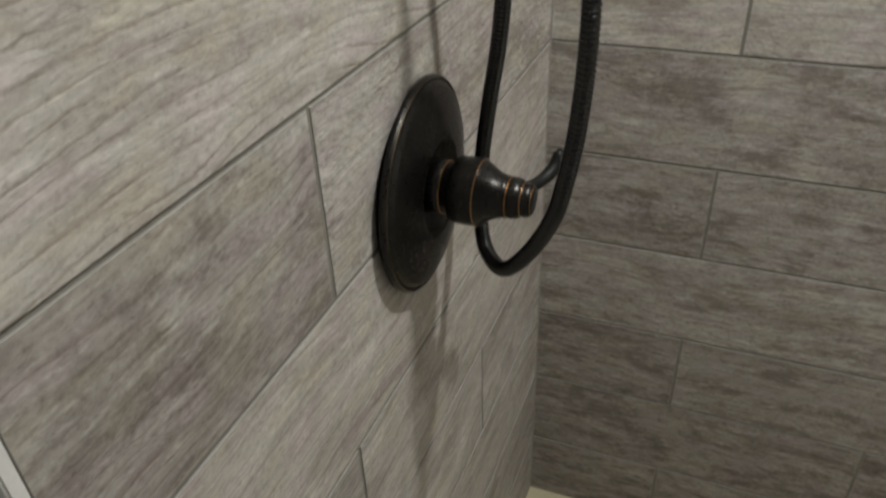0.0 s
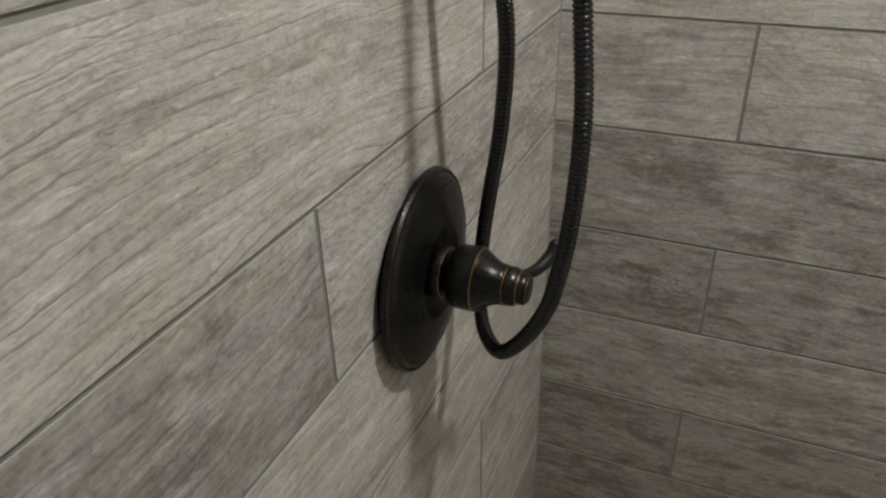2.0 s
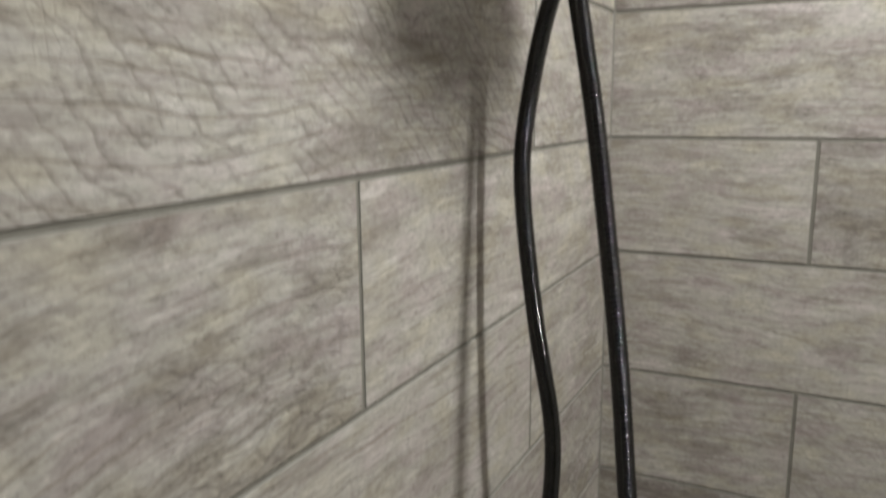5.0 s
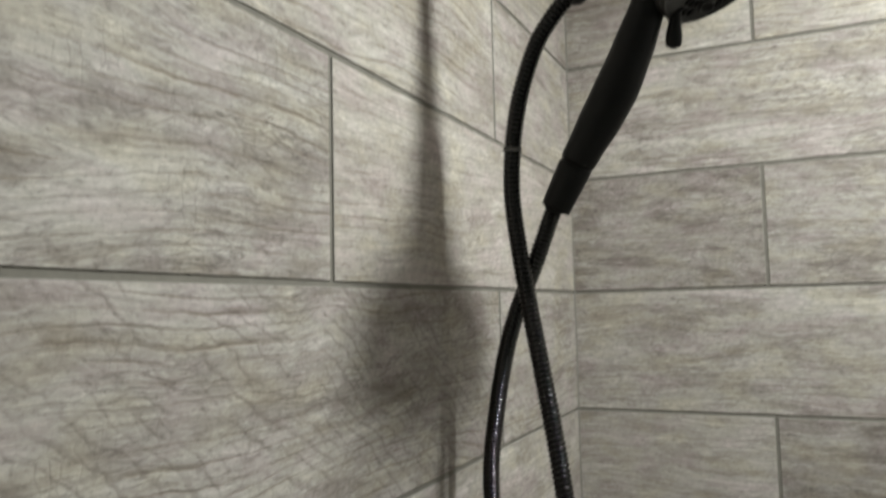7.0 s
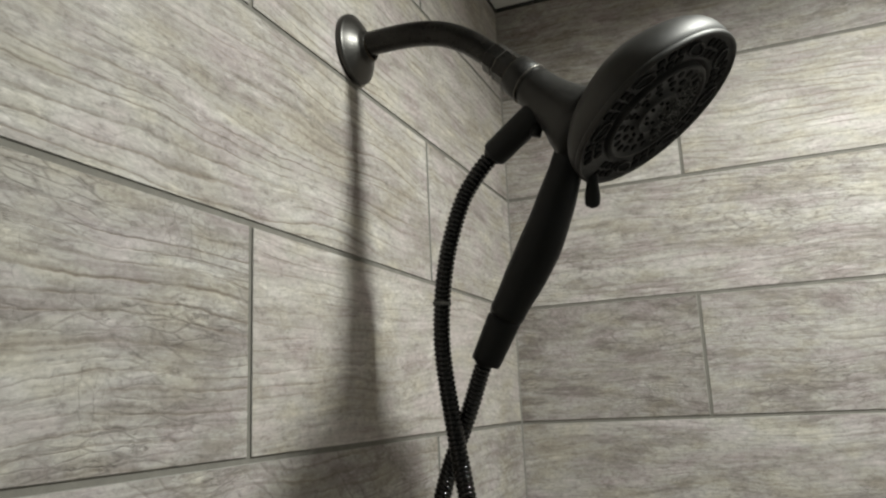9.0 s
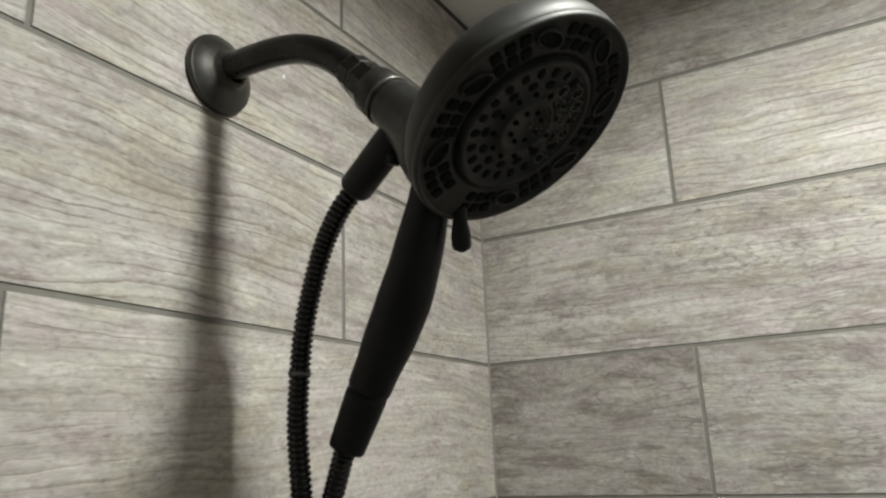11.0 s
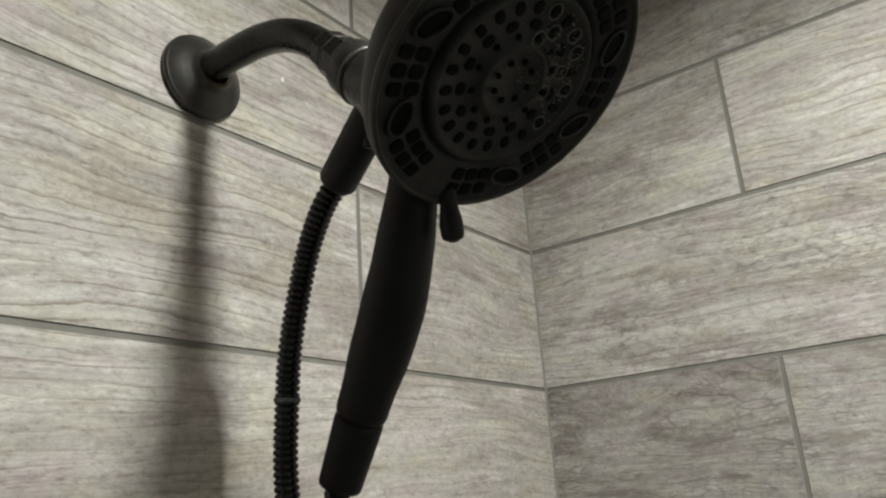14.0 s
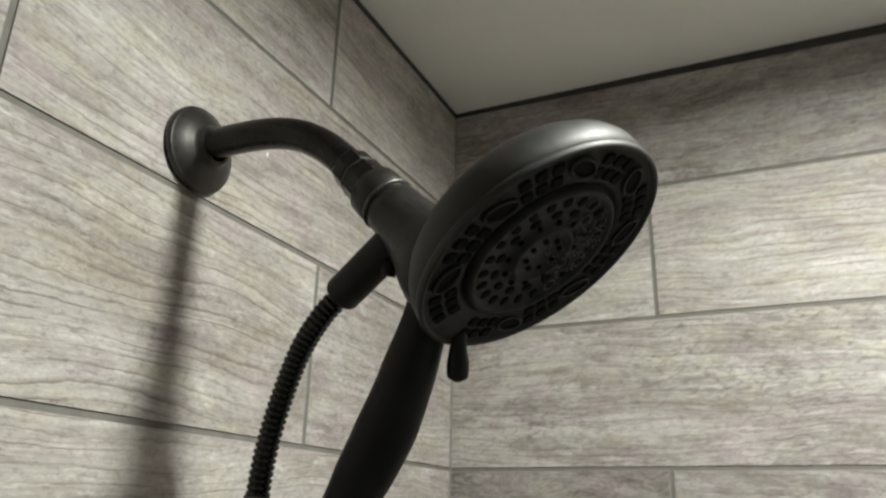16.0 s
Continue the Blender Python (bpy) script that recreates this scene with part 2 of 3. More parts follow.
# ---------------------------------------------------------------- mesh helpers
def part(name, bm, mat, parent=None, label="", smooth=False, m=None):
    """Links a bmesh as one mesh object, under parent if there is one."""
    me = bpy.data.meshes.new(name)
    bmesh.ops.recalc_face_normals(bm, faces=bm.faces)
    if smooth:
        for f in bm.faces:
            f.smooth = True
    bm.to_mesh(me)
    bm.free()
    me.materials.append(mat)
    ob = new(name, me)
    if m is not None:
        ob.matrix_basis = m
    if parent is not None:
        ob.parent = parent
    if label:
        ob["label"] = label
    return ob


def thing(name, place, label, category, group="", kind=""):
    ob = new(name)
    ob.empty_display_size = 0.02
    ob.location = place
    return tagged(ob, label, category, group, kind)


def box(lo, hi, bevel=0.0):
    bm = bmesh.new()
    bmesh.ops.create_cube(bm, size=1.0)
    for v in bm.verts:
        v.co = Vector([lo[i] + (v.co[i] + 0.5) * (hi[i] - lo[i]) for i in range(3)])
    if bevel:
        bmesh.ops.bevel(bm, geom=bm.edges[:], offset=bevel, segments=2, affect="EDGES")
    return bm


def frame_to(origin, axis, side=(0, 0, 1)):
    """A matrix whose z runs along axis and whose x leans to side."""
    z = Vector(axis).normalized()
    x = (Vector(side) - z * Vector(side).dot(z))
    if x.length < 1e-4:
        x = Vector((1, 0, 0)) - z * z.x
    x.normalize()
    y = z.cross(x)
    return Matrix.Translation(origin) @ Matrix((x, y, z)).transposed().to_4x4()


def lathe(profile, m, seg=64, wobble=0.0):
    """Turns rows of (radius, height) about the z of m; a radius of 0 closes an end."""
    bm = bmesh.new()
    rows = []
    for r, h in profile:
        if r < 1e-6:
            rows.append([bm.verts.new(m @ Vector((0, 0, h)))])
        else:
            rows.append([bm.verts.new(m @ Vector((r * math.cos(a), r * math.sin(a), h)))
                         for a in (2 * math.pi * i / seg for i in range(seg))])
    for a, b in zip(rows, rows[1:]):
        for i in range(seg):
            j = (i + 1) % seg
            if len(a) == 1 and len(b) == 1:
                break
            if len(a) == 1:
                bm.faces.new((a[0], b[i], b[j]))
            elif len(b) == 1:
                bm.faces.new((a[i], b[0], a[j]))
            else:
                bm.faces.new((a[i], b[i], b[j], a[j]))
    return bm


def spline(points, step):
    """Even steps along a Catmull-Rom curve through the points."""
    pts = [Vector(p) for p in points]
    pts = [pts[0] * 2 - pts[1]] + pts + [pts[-1] * 2 - pts[-2]]
    dense = []
    for i in range(1, len(pts) - 2):
        a, b, c, d = pts[i - 1:i + 3]
        for k in range(40):
            u = k / 40
            dense.append(0.5 * ((2 * b) + (c - a) * u + (2 * a - 5 * b + 4 * c - d) * u * u + (3 * b - a - 3 * c + d) * u ** 3))
    dense.append(pts[-2])
    # a light smoothing, ends held
    for _ in range(30):
        dense = [dense[0]] + [(dense[i - 1] + dense[i] * 2 + dense[i + 1]) / 4 for i in range(1, len(dense) - 1)] + [dense[-1]]
    length = [0.0]
    for a, b in zip(dense, dense[1:]):
        length.append(length[-1] + (b - a).length)
    n = max(2, int(length[-1] / step))
    out, j = [], 0
    for i in range(n + 1):
        s = length[-1] * i / n
        while j < len(dense) - 2 and length[j + 1] < s:
            j += 1
        u = (s - length[j]) / max(1e-9, length[j + 1] - length[j])
        out.append(dense[j].lerp(dense[j + 1], min(1, u)))
    return out, length[-1]


def tube(path, radius, seg=16, caps=True):
    """A tube along the path; radius is a function of the way from 0 to 1, or a pair for the two half axes."""
    bm = bmesh.new()
    n = len(path)
    tang = [(path[min(i + 1, n - 1)] - path[max(i - 1, 0)]).normalized() for i in range(n)]
    x = Vector((0, 1, 0))
    rows = []
    for i in range(n):
        x = (x - tang[i] * x.dot(tang[i])).normalized()
        y = tang[i].cross(x)
        r = radius(i / (n - 1))
        ra, rb = r if isinstance(r, tuple) else (r, r)
        rows.append([bm.verts.new(path[i] + x * (ra * math.cos(a)) + y * (rb * math.sin(a)))
                     for a in (2 * math.pi * k / seg for k in range(seg))])
    for a, b in zip(rows, rows[1:]):
        for k in range(seg):
            j = (k + 1) % seg
            bm.faces.new((a[k], a[j], b[j], b[k]))
    if caps:
        bm.faces.new(rows[0])
        bm.faces.new(rows[-1])
    return bm


def table(rows):
    """A smooth curve through rows of (way, value)."""
    def f(u):
        for (a, va), (b, vb) in zip(rows, rows[1:]):
            if u <= b:
                k = (u - a) / (b - a)
                k = k * k * (3 - 2 * k) * 0.6 + k * 0.4
                return va + (vb - va) * k
        return rows[-1][1]
    return f


# ---------------------------------------------------------------- the stall and the room
wall_left = part("wall_left", box((-0.13, STALL_Y - 0.002, 0), (-0.0011, 0.12, CEILING)), GROUT)
tagged(wall_left, "shower wall of grey wood-look plank tiles", "wall", kind="structure")
wall_back = part("wall_back", box((-0.0011, 0.0011, 0), (STALL_X + 0.12, 0.12, CEILING)), GROUT)
tagged(wall_back, "shower end wall of grey wood-look plank tiles", "wall", kind="structure")
wall_right = part("wall_right", box((STALL_X, STALL_Y, 0), (STALL_X + 0.12, 0.012, CEILING)), PAINT)
tagged(wall_right, "plain wall closing the shower stall", "wall", kind="structure")
wall_room_left = part("wall_room_left", box((-0.13, ROOM_Y, 0), (-0.0125, STALL_Y - 0.0022, CEILING)), PAINT)
tagged(wall_room_left, "grey painted wall beside the tiled shower", "wall", kind="structure")
wall_room_front = part("wall_room_front", box((-0.13, ROOM_Y - 0.1, 0), (ROOM_X, ROOM_Y, CEILING)), PAINT)
tagged(wall_room_front, "plain painted bathroom wall", "wall", kind="structure")
wall_room_right = part("wall_room_right", box((ROOM_X, ROOM_Y - 0.1, 0), (ROOM_X + 0.1, STALL_Y, CEILING)), PAINT)
tagged(wall_room_right, "plain painted bathroom side wall", "wall", kind="structure")
wall_return = part("wall_return", box((STALL_X + 0.12, STALL_Y, 0), (ROOM_X + 0.1, STALL_Y + 0.1, CEILING)), PAINT)
tagged(wall_return, "short painted wall beside the shower", "wall", kind="structure")
ceiling = part("ceiling", box((-0.13, ROOM_Y - 0.1, CEILING), (ROOM_X + 0.1, 0.12, CEILING + 0.08)), CEIL)
tagged(ceiling, "smooth off-white painted ceiling", "ceiling", kind="structure")
floor = part("floor", box((-0.13, ROOM_Y - 0.1, -0.1), (ROOM_X + 0.1, STALL_Y - 0.06, -0.002)), PAINT)
tagged(floor, "plain pale bathroom floor", "floor", kind="structure")


def shower_pan():
    bm = box((-0.012, STALL_Y - 0.06, -0.1), (STALL_X, 0.012, 0.003), 0.004)
    return tagged(part("shower_pan", bm, PAN), "cream acrylic shower pan under the tiles", "shower pan", kind="structure")


shower_pan()
gap_back = box((0.0, -0.0012, CEILING - 0.0105), (STALL_X, 0.0122, CEILING - 0.0005))
for v in gap_back.verts:        # the ceiling runs out of level, so the gap widens away from the corner
    if v.co.z < CEILING - 0.005:
        v.co.z = CEILING - (0.0062 if v.co.x < 0.1 else 0.0205)
caulk_back = tagged(part("trim_ceiling_back", gap_back, CAULK),
                    "dark gap between tiles and ceiling", "trim", kind="structure")
caulk_left = tagged(part("trim_ceiling_left", box((-0.0122, STALL_Y, CEILING - 0.0072), (0.0012, -0.0005, CEILING - 0.0005)), CAULK),
                    "dark joint between tiles and ceiling", "trim", kind="structure")
corner_seam = tagged(part("trim_corner", box((-0.0010, -0.0020, 0.003), (0.0020, 0.0010, CEILING - 0.0075), 0.0008), SEAM),
                     "thin grey sealant line in the tiled corner", "trim", kind="structure")
edge_trim = tagged(part("trim_tile_edge", box((-0.011, STALL_Y - 0.0075, 0.003), (0.0022, STALL_Y + 0.0004, CEILING - 0.001), 0.0012), TRIM),
                   "pale metal strip along the tile edge", "trim", kind="structure")
tile_flank = tagged(part("trim_tile_flank", box((-0.0124, STALL_Y - 0.0165, 0.0), (-0.0045, STALL_Y - 0.0077, CEILING - 0.001), 0.0008), EDGE),
                    "dark sealant line beside the tile edge strip", "trim", kind="structure")


# ---------------------------------------------------------------- ceiling downlight
def downlight():
    x, y, _ = LAMP
    top = thing("recessed_downlight", (x, y, CEILING), "round white recessed downlight in the ceiling", "ceiling light")
    ring = [(0.062, 0.0), (0.060, -0.011), (0.063, -0.013), (0.082, -0.006), (0.086, 0.0)]
    part("trim_ring", lathe(ring, Matrix.Identity(4), 48), WHITE, top, smooth=True)
    lens = [(0.0, -0.0012), (0.061, -0.0012), (0.061, -0.0002), (0.0, -0.0002)]
    part("lens", lathe(lens, Matrix.Identity(4), 48), LENS, top, "frosted lens")


downlight()


# ---------------------------------------------------------------- shower arm
ARM_BASE = Vector((0.0, -0.4520, 1.8950))
RAIN_SHOWER = thing("rain_shower", ARM_BASE, "dark bronze wall shower with curved arm and round spray head", "shower")


def shower_arm():
    base = ARM_BASE
    m = frame_to((0, 0, 0), (1, 0, 0))
    path, _ = spline([Vector(p) - base for p in ARM_PATH], 0.004)
    top = part("arm", tube(path, lambda u: 0.0106, 24), BRONZE, RAIN_SHOWER, "dark bent pipe", smooth=True)
    flange = [(0.0, 0.0), (0.0312, 0.0), (0.0315, 0.0034), (0.0309, 0.0048), (0.0296, 0.0052), (0.0290, 0.0056), (0.0265, 0.0074),
              (0.0220, 0.0099), (0.0172, 0.0121), (0.0142, 0.0140), (0.0136, 0.0162), (0.0120, 0.0170), (0.0112, 0.0160)]
    m = Matrix.Translation((0, 0.0030, 0)) @ m @ Matrix.Diagonal((1.0, 1.0, 1.1, 1))
    part("flange", lathe(flange, m, 64), FLANGE, top, "domed wall flange", smooth=True)
    ring = [(0.0112, 0.0160), (0.0128, 0.0164), (0.0131, 0.0172), (0.0122, 0.0177), (0.0108, 0.0175)]
    part("flange_ring", lathe(ring, m, 48), WORN, top, "worn copper edge", smooth=True)
    # a few dried drops on the lower side of the flange
    rng = random.Random(8)
    bm = bmesh.new()
    for k in range(16):
        a, q = rng.uniform(-2.9, -1.3), rng.uniform(0.0225, 0.0285)
        c = m @ Vector((q * math.cos(a), q * math.sin(a), 0.0096 - (q - 0.022) * 0.62))
        s = rng.uniform(0.0004, 0.0009)
        ends = [bm.verts.new(c + Vector((-0.001, math.cos(w) * s, math.sin(w) * s * 1.8))) for w in (0, 1.3, 2.5, 3.8, 5.0)]
        tip = bm.verts.new(c + Vector((0.0003, 0, 0)))
        for i in range(5):
            bm.faces.new((ends[i], ends[(i + 1) % 5], tip))
    tagged(part("lime_specks", bm, SCALE, top, "dried white lime specks"), kind="stuff")


ARM_PATH = ((0.002, -0.4515, 1.8955), (0.030, -0.4515, 1.8960), (0.062, -0.4515, 1.8945), (0.088, -0.4515, 1.8885),
            (0.110, -0.4515, 1.8765), (0.128, -0.4515, 1.8610), (0.142, -0.4515, 1.8470))
shower_arm()

# ---------------------------------------------------------------- shower head on its ball joint
HEAD = Vector((0.2560, -0.4585, 1.7815))
_az, _el = radians(-2.8), radians(-55.7)
AXIS = Vector((math.cos(_az) * math.cos(_el), math.sin(_az) * math.cos(_el), math.sin(_el)))
GRIP = Vector((0.1835, -0.4450, 1.7550))      # where the handle leaves the head


def pill(length, width, height, seg=8):
    """A low rounded nub, long along x."""
    bm = bmesh.new()
    rows = []
    for k, (s, h) in enumerate(((1.0, 0.0), (1.0, height * 0.6), (0.72, height))):
        row = []
        for i in range(seg * 2):
            a = math.pi * i / seg
            x = math.cos(a) * width / 2 * s + (length - width) / 2 * (1 if math.cos(a) > 0 else -1)
            row.append(bm.verts.new((x, math.sin(a) * width / 2 * s, h)))
        rows.append(row)
    for a, b in zip(rows, rows[1:]):
        for i in range(seg * 2):
            j = (i + 1) % (seg * 2)
            bm.faces.new((a[i], a[j], b[j], b[i]))
    bm.faces.new(rows[-1])
    return bm


def block(length, width, height, corner=0.0019):
    """A low rubber block with rounded corners, long along x."""
    bm = bmesh.new()
    rows = []
    for inset, h in ((0.0, 0.0), (0.0, height * 0.6), (0.0008, height)):
        row = []
        for sx, sy, a0 in ((1, 1, 0), (-1, 1, 90), (-1, -1, 180), (1, -1, 270)):
            for k in (0, 45, 90):
                a = radians(a0 + k)
                row.append(bm.verts.new((sx * (length / 2 - corner) + (corner - inset) * math.cos(a), sy * (width / 2 - corner) + (corner - inset) * math.sin(a), h)))
        rows.append(row)
    for a, b in zip(rows, rows[1:]):
        for i in range(12):
            j = (i + 1) % 12
            bm.faces.new((a[i], a[j], b[j], b[i]))
    bm.faces.new(rows[-1])
    return bm


def shared(name, mesh, parent, m):
    ob = new(name, mesh)
    ob.parent = parent
    ob.matrix_basis = m
    return ob


def shower_head():
    away = -(GRIP - HEAD)
    m = frame_to((0, 0, 0), AXIS, away) @ Matrix.Diagonal((0.881, 0.881, 1, 1))       # z looks out of the face, x points away from the handle
    dome = [(0.0800, -0.0030), (0.0813, -0.0050), (0.0814, -0.0095), (0.0800, -0.0150), (0.0766, -0.0208), (0.0702, -0.0266),
            (0.0600, -0.0328), (0.0470, -0.0396), (0.0310, -0.0460), (0.0150, -0.0500), (0.0, -0.0515)]
    lean = Matrix(((1, 0, -0.16, -0.0008), (0, 1, 0, 0), (0, 0, 1, 0), (0, 0, 0, 1)))       # the back shell leans away from the handle
    top = part("head", lathe(dome, m @ lean, 96), SATIN, RAIN_SHOWER, "round spray head with satin back shell", smooth=True,
               m=Matrix.Translation(HEAD - ARM_BASE))
    rim = [(0.0782, -0.0010), (0.0786, 0.0004), (0.0800, 0.0010), (0.0812, 0.0002), (0.0816, -0.0020), (0.0813, -0.0036), (0.0800, -0.0038), (0.078, -0.0030)]
    part("rim", lathe(rim, m, 96), SATIN, top, "thin rounded rim", smooth=True)
    face = [(0.0788, -0.0002), (0.0770, -0.0012), (0.0560, -0.0010), (0.0530, -0.0020), (0.0520, -0.0042), (0.0500, -0.0042)]
    part("outer_face", lathe(face, m, 96), FACE, top, "dark ring of spray nozzles", smooth=True)
    inner = [(0.0503, -0.0050), (0.0500, 0.0002), (0.0488, 0.0016), (0.0465, 0.0012), (0.0455, -0.0004), (0.030, -0.0012),
             (0.0215, -0.0010), (0.0205, 0.0010), (0.0190, 0.0014), (0.0180, 0.0002), (0.0, -0.0004)]
    part("inner_face", lathe(inner, m, 96), FACE, top, "raised round hand spray face", smooth=True)
    brick = bpy.data.meshes.new("nozzle")
    b = block(0.0076, 0.0078, 0.0010)
    b.to_mesh(brick), b.free(), brick.materials.append(RUBBER)
    dot = bpy.data.meshes.new("round_nozzle")
    b = pill(0.0074, 0.0058, 0.0010)
    b.to_mesh(dot), b.free(), dot.materials.append(RUBBER)
    oval = bpy.data.meshes.new("oval_nozzle")
    b = pill(0.0176, 0.0084, 0.0010, 10)
    b.to_mesh(oval), b.free(), oval.materials.append(RUBBER)
    tiny = bpy.data.meshes.new("tiny_nozzle")
    b = pill(0.0036, 0.0035, 0.0018, 6)
    b.to_mesh(tiny), b.free(), tiny.materials.append(RUBBER)

    def at(r, a, z, turn):
        return m @ pose(r * math.cos(a), r * math.sin(a), z, 0, 0, math.degrees(a) + turn)
    groups = 8
    for g in range(groups):
        a0 = 2 * math.pi * g / groups + 0.22
        if abs(math.atan2(math.sin(a0 - math.pi), math.cos(a0 - math.pi))) > 0.20:
            for row, r in enumerate((0.0603, 0.0702)):
                for k in (-1, 0, 1):
                    shared("nozzle", brick, top, at(r, a0 + k * (0.0092 + 0.0008 * row) / r, -0.0010, 90))
        a1 = a0 + math.pi / groups
        if abs(math.atan2(math.sin(a1 - math.pi), math.cos(a1 - math.pi))) > 0.25:
            shared("oval_nozzle", oval, top, at(0.0655, a1, -0.0012, 62))
            part("oval_ring", tube_ring(0.0212, 0.0122, 0.0011), FACE, top, m=at(0.0655, a1, 0.0, 62), smooth=True)
    for k in range(22):
        shared("round_nozzle", dot, top, at(0.0405, 2 * math.pi * k / 22, -0.0008, 0))
    for k in range(14):
        shared("round_nozzle", dot, top, at(0.0316, 2 * math.pi * (k + 0.5) / 14, -0.0012, 90))
    crust = bpy.data.meshes.new("lime_ring")
    b = tube_ring(0.0086, 0.0080, 0.00055)
    b.to_mesh(crust), b.free(), crust.materials.append(LIME)
    for r, n, h in ((0.0405, 22, 0.0), (0.0318, 14, 0.5), (0.0250, 12, 0.0)):
        for k in range(n):
            a = 2 * math.pi * (k + h) / n
            if (a > 2 * math.pi - 2.0 or a < 0.15) and (k * 7 + n) % 5 < 3:
                shared("lime_ring", crust, top, at(r, a, -0.0004, 0))
    for k in range(12):
        shared("tiny_nozzle", tiny, top, at(0.0250, 2 * math.pi * k / 12, -0.0011, 0))
    for k in range(8):
        shared("tiny_nozzle", tiny, top, at(0.0115, 2 * math.pi * k / 8, -0.0003, 0))
    # dried lime on the middle of the face
    rng = random.Random(5)
    bm = bmesh.new()
    for k in range(190):
        r, a = 0.046 * math.sqrt(rng.random()), rng.gauss(-0.95, 0.5)
        s = rng.uniform(0.0003, 0.0010)
        c = m @ Vector((r * math.cos(a), r * math.sin(a), 0.0009))
        u, v = m.to_3x3() @ Vector((1, 0, 0)), m.to_3x3() @ Vector((0, 1, 0))
        n = m.to_3x3() @ Vector((0, 0, 1))
        base = [bm.verts.new(c - n * 0.002 + (u * math.cos(q) + v * math.sin(q)) * s * rng.uniform(0.6, 1.6)) for q in (0, 1.3, 2.5, 3.8, 5.0)]
        tip = bm.verts.new(c + n * s * 0.3)
        for i in range(5):
            bm.faces.new((base[i], base[(i + 1) % 5], tip))
    tagged(part("lime_specks", bm, SCALE, top, "dried white lime specks"), kind="stuff")
    # spray lever below the face
    start = Vector((0.2040, -0.4455, 1.7575)) - HEAD
    tipp = LEVER_TIP - HEAD
    path, _ = spline([start, start.lerp(tipp, 0.35), start.lerp(tipp, 0.7), tipp], 0.002)
    part("lever", tube(path, table(((0, 0.0042), (0.45, 0.0046), (0.75, 0.0062), (0.92, 0.0060), (0.98, 0.0042), (1, 0.0015))), 16), HANDLE, top,
         "small drop-shaped spray lever", smooth=True)
    # neck, nut and hose socket behind the head
    d = (Vector((0.150, -0.4525, 1.838)) - Vector((0.128, -0.4515, 1.861))).normalized()
    o = Vector((0.1265, -0.4515, 1.8625)) - HEAD + d * 0.0070
    mn = frame_to(o, d)
    nut = [(0.0, -0.001), (0.0122, -0.001), (0.0132, 0.0008), (0.0134, 0.0090), (0.0128, 0.0100), (0.0128, 0.0112), (0.0142, 0.0125), (0.0142, 0.0265), (0.0132, 0.0280), (0.0, 0.0280)]
    part("nut", lathe(nut, mn, 8), BRONZE, top, "faceted pipe nut")
    neck = [(0.0, 0.0265), (0.0152, 0.0265), (0.0168, 0.0278), (0.0172, 0.0425), (0.0160, 0.0438), (0.0160, 0.0452), (0.0170, 0.0466),
            (0.0174, 0.0520), (0.0181, 0.0600), (0.0198, 0.0700), (0.0230, 0.0810), (0.0275, 0.0920), (0.0300, 0.1010), (0.0285, 0.1080), (0.0, 0.112)]
    part("neck", lathe(neck, mn, 48), NECK, top, "tapered diverter body", smooth=True)
    prof = [(0.0164, 0.0415), (0.0176, 0.0420), (0.0179, 0.0428), (0.0174, 0.0436), (0.0164, 0.0440)]
    part("neck_ring", lathe(prof, mn, 48), BARE, top, "thin worn ring", smooth=True)
    prof = [(0.0140, 0.0120), (0.0145, 0.0124), (0.0146, 0.0129), (0.0140, 0.0132)]
    part("nut_ring", lathe(prof, mn, 8), BARE, top, "edge rubbed to bare metal")
    prof = [(0.0150, 0.0262), (0.0160, 0.0266), (0.0163, 0.0272), (0.0158, 0.0278)]
    part("neck_edge", lathe(prof, mn, 48), WORN, top, "brownish worn edge", smooth=True)
    screw = [(0.0, -0.006), (0.0046, -0.006), (0.0048, 0.0022), (0.0040, 0.0034), (0.0, 0.0036)]
    part("screw", lathe(screw, frame_to(Vector((0.1635, -0.4530, 1.7855)) - HEAD, (-0.30, 0.10, -0.95)), 20), HANDLE, top, "small dark screw cap", smooth=True)
    s0, s1 = Vector((0.163, -0.452, 1.8005)) - HEAD, Vector((0.1237, -0.4400, 1.7780)) - HEAD
    ms = frame_to(s0, s1 - s0)
    ln = (s1 - s0).length
    sock = [(0.0, -0.012), (0.0108, -0.012), (0.0114, 0.0), (0.0113, ln - 0.002), (0.0104, ln), (0.0088, ln), (0.0086, ln - 0.004), (0.0, ln - 0.004)]
    part("hose_socket", lathe(sock, ms, 40), HANDLE, top, "black hose socket", smooth=True)
    return top


def tube_ring(length, width, r):
    """A flat oval ring, long along x."""
    bm = bmesh.new()
    rows = []
    n = 24
    for i in range(n):
        a = 2 * math.pi * i / n
        x, y = math.cos(a) * length / 2, math.sin(a) * width / 2
        nx, ny = math.cos(a) * width, math.sin(a) * length
        q = math.hypot(nx, ny)
        rows.append([bm.verts.new((x + nx / q * r * math.cos(b), y + ny / q * r * math.cos(b), r * math.sin(b) * 0.8))
                     for b in (math.pi * 2 * k / 6 for k in range(6))])
    for i in range(n):
        a, b = rows[i], rows[(i + 1) % n]
        for k in range(6):
            bm.faces.new((a[k], a[(k + 1) % 6], b[(k + 1) % 6], b[k]))
    return bm


LEVER_TIP = Vector((0.1990, -0.4345, 1.7232))
shower_head()


# ---------------------------------------------------------------- hand shower handle, docked
GRIP_END = Vector((0.1190, -0.4220, 1.6463))
COLLAR_END = Vector((0.0995, -0.4192, 1.6117))


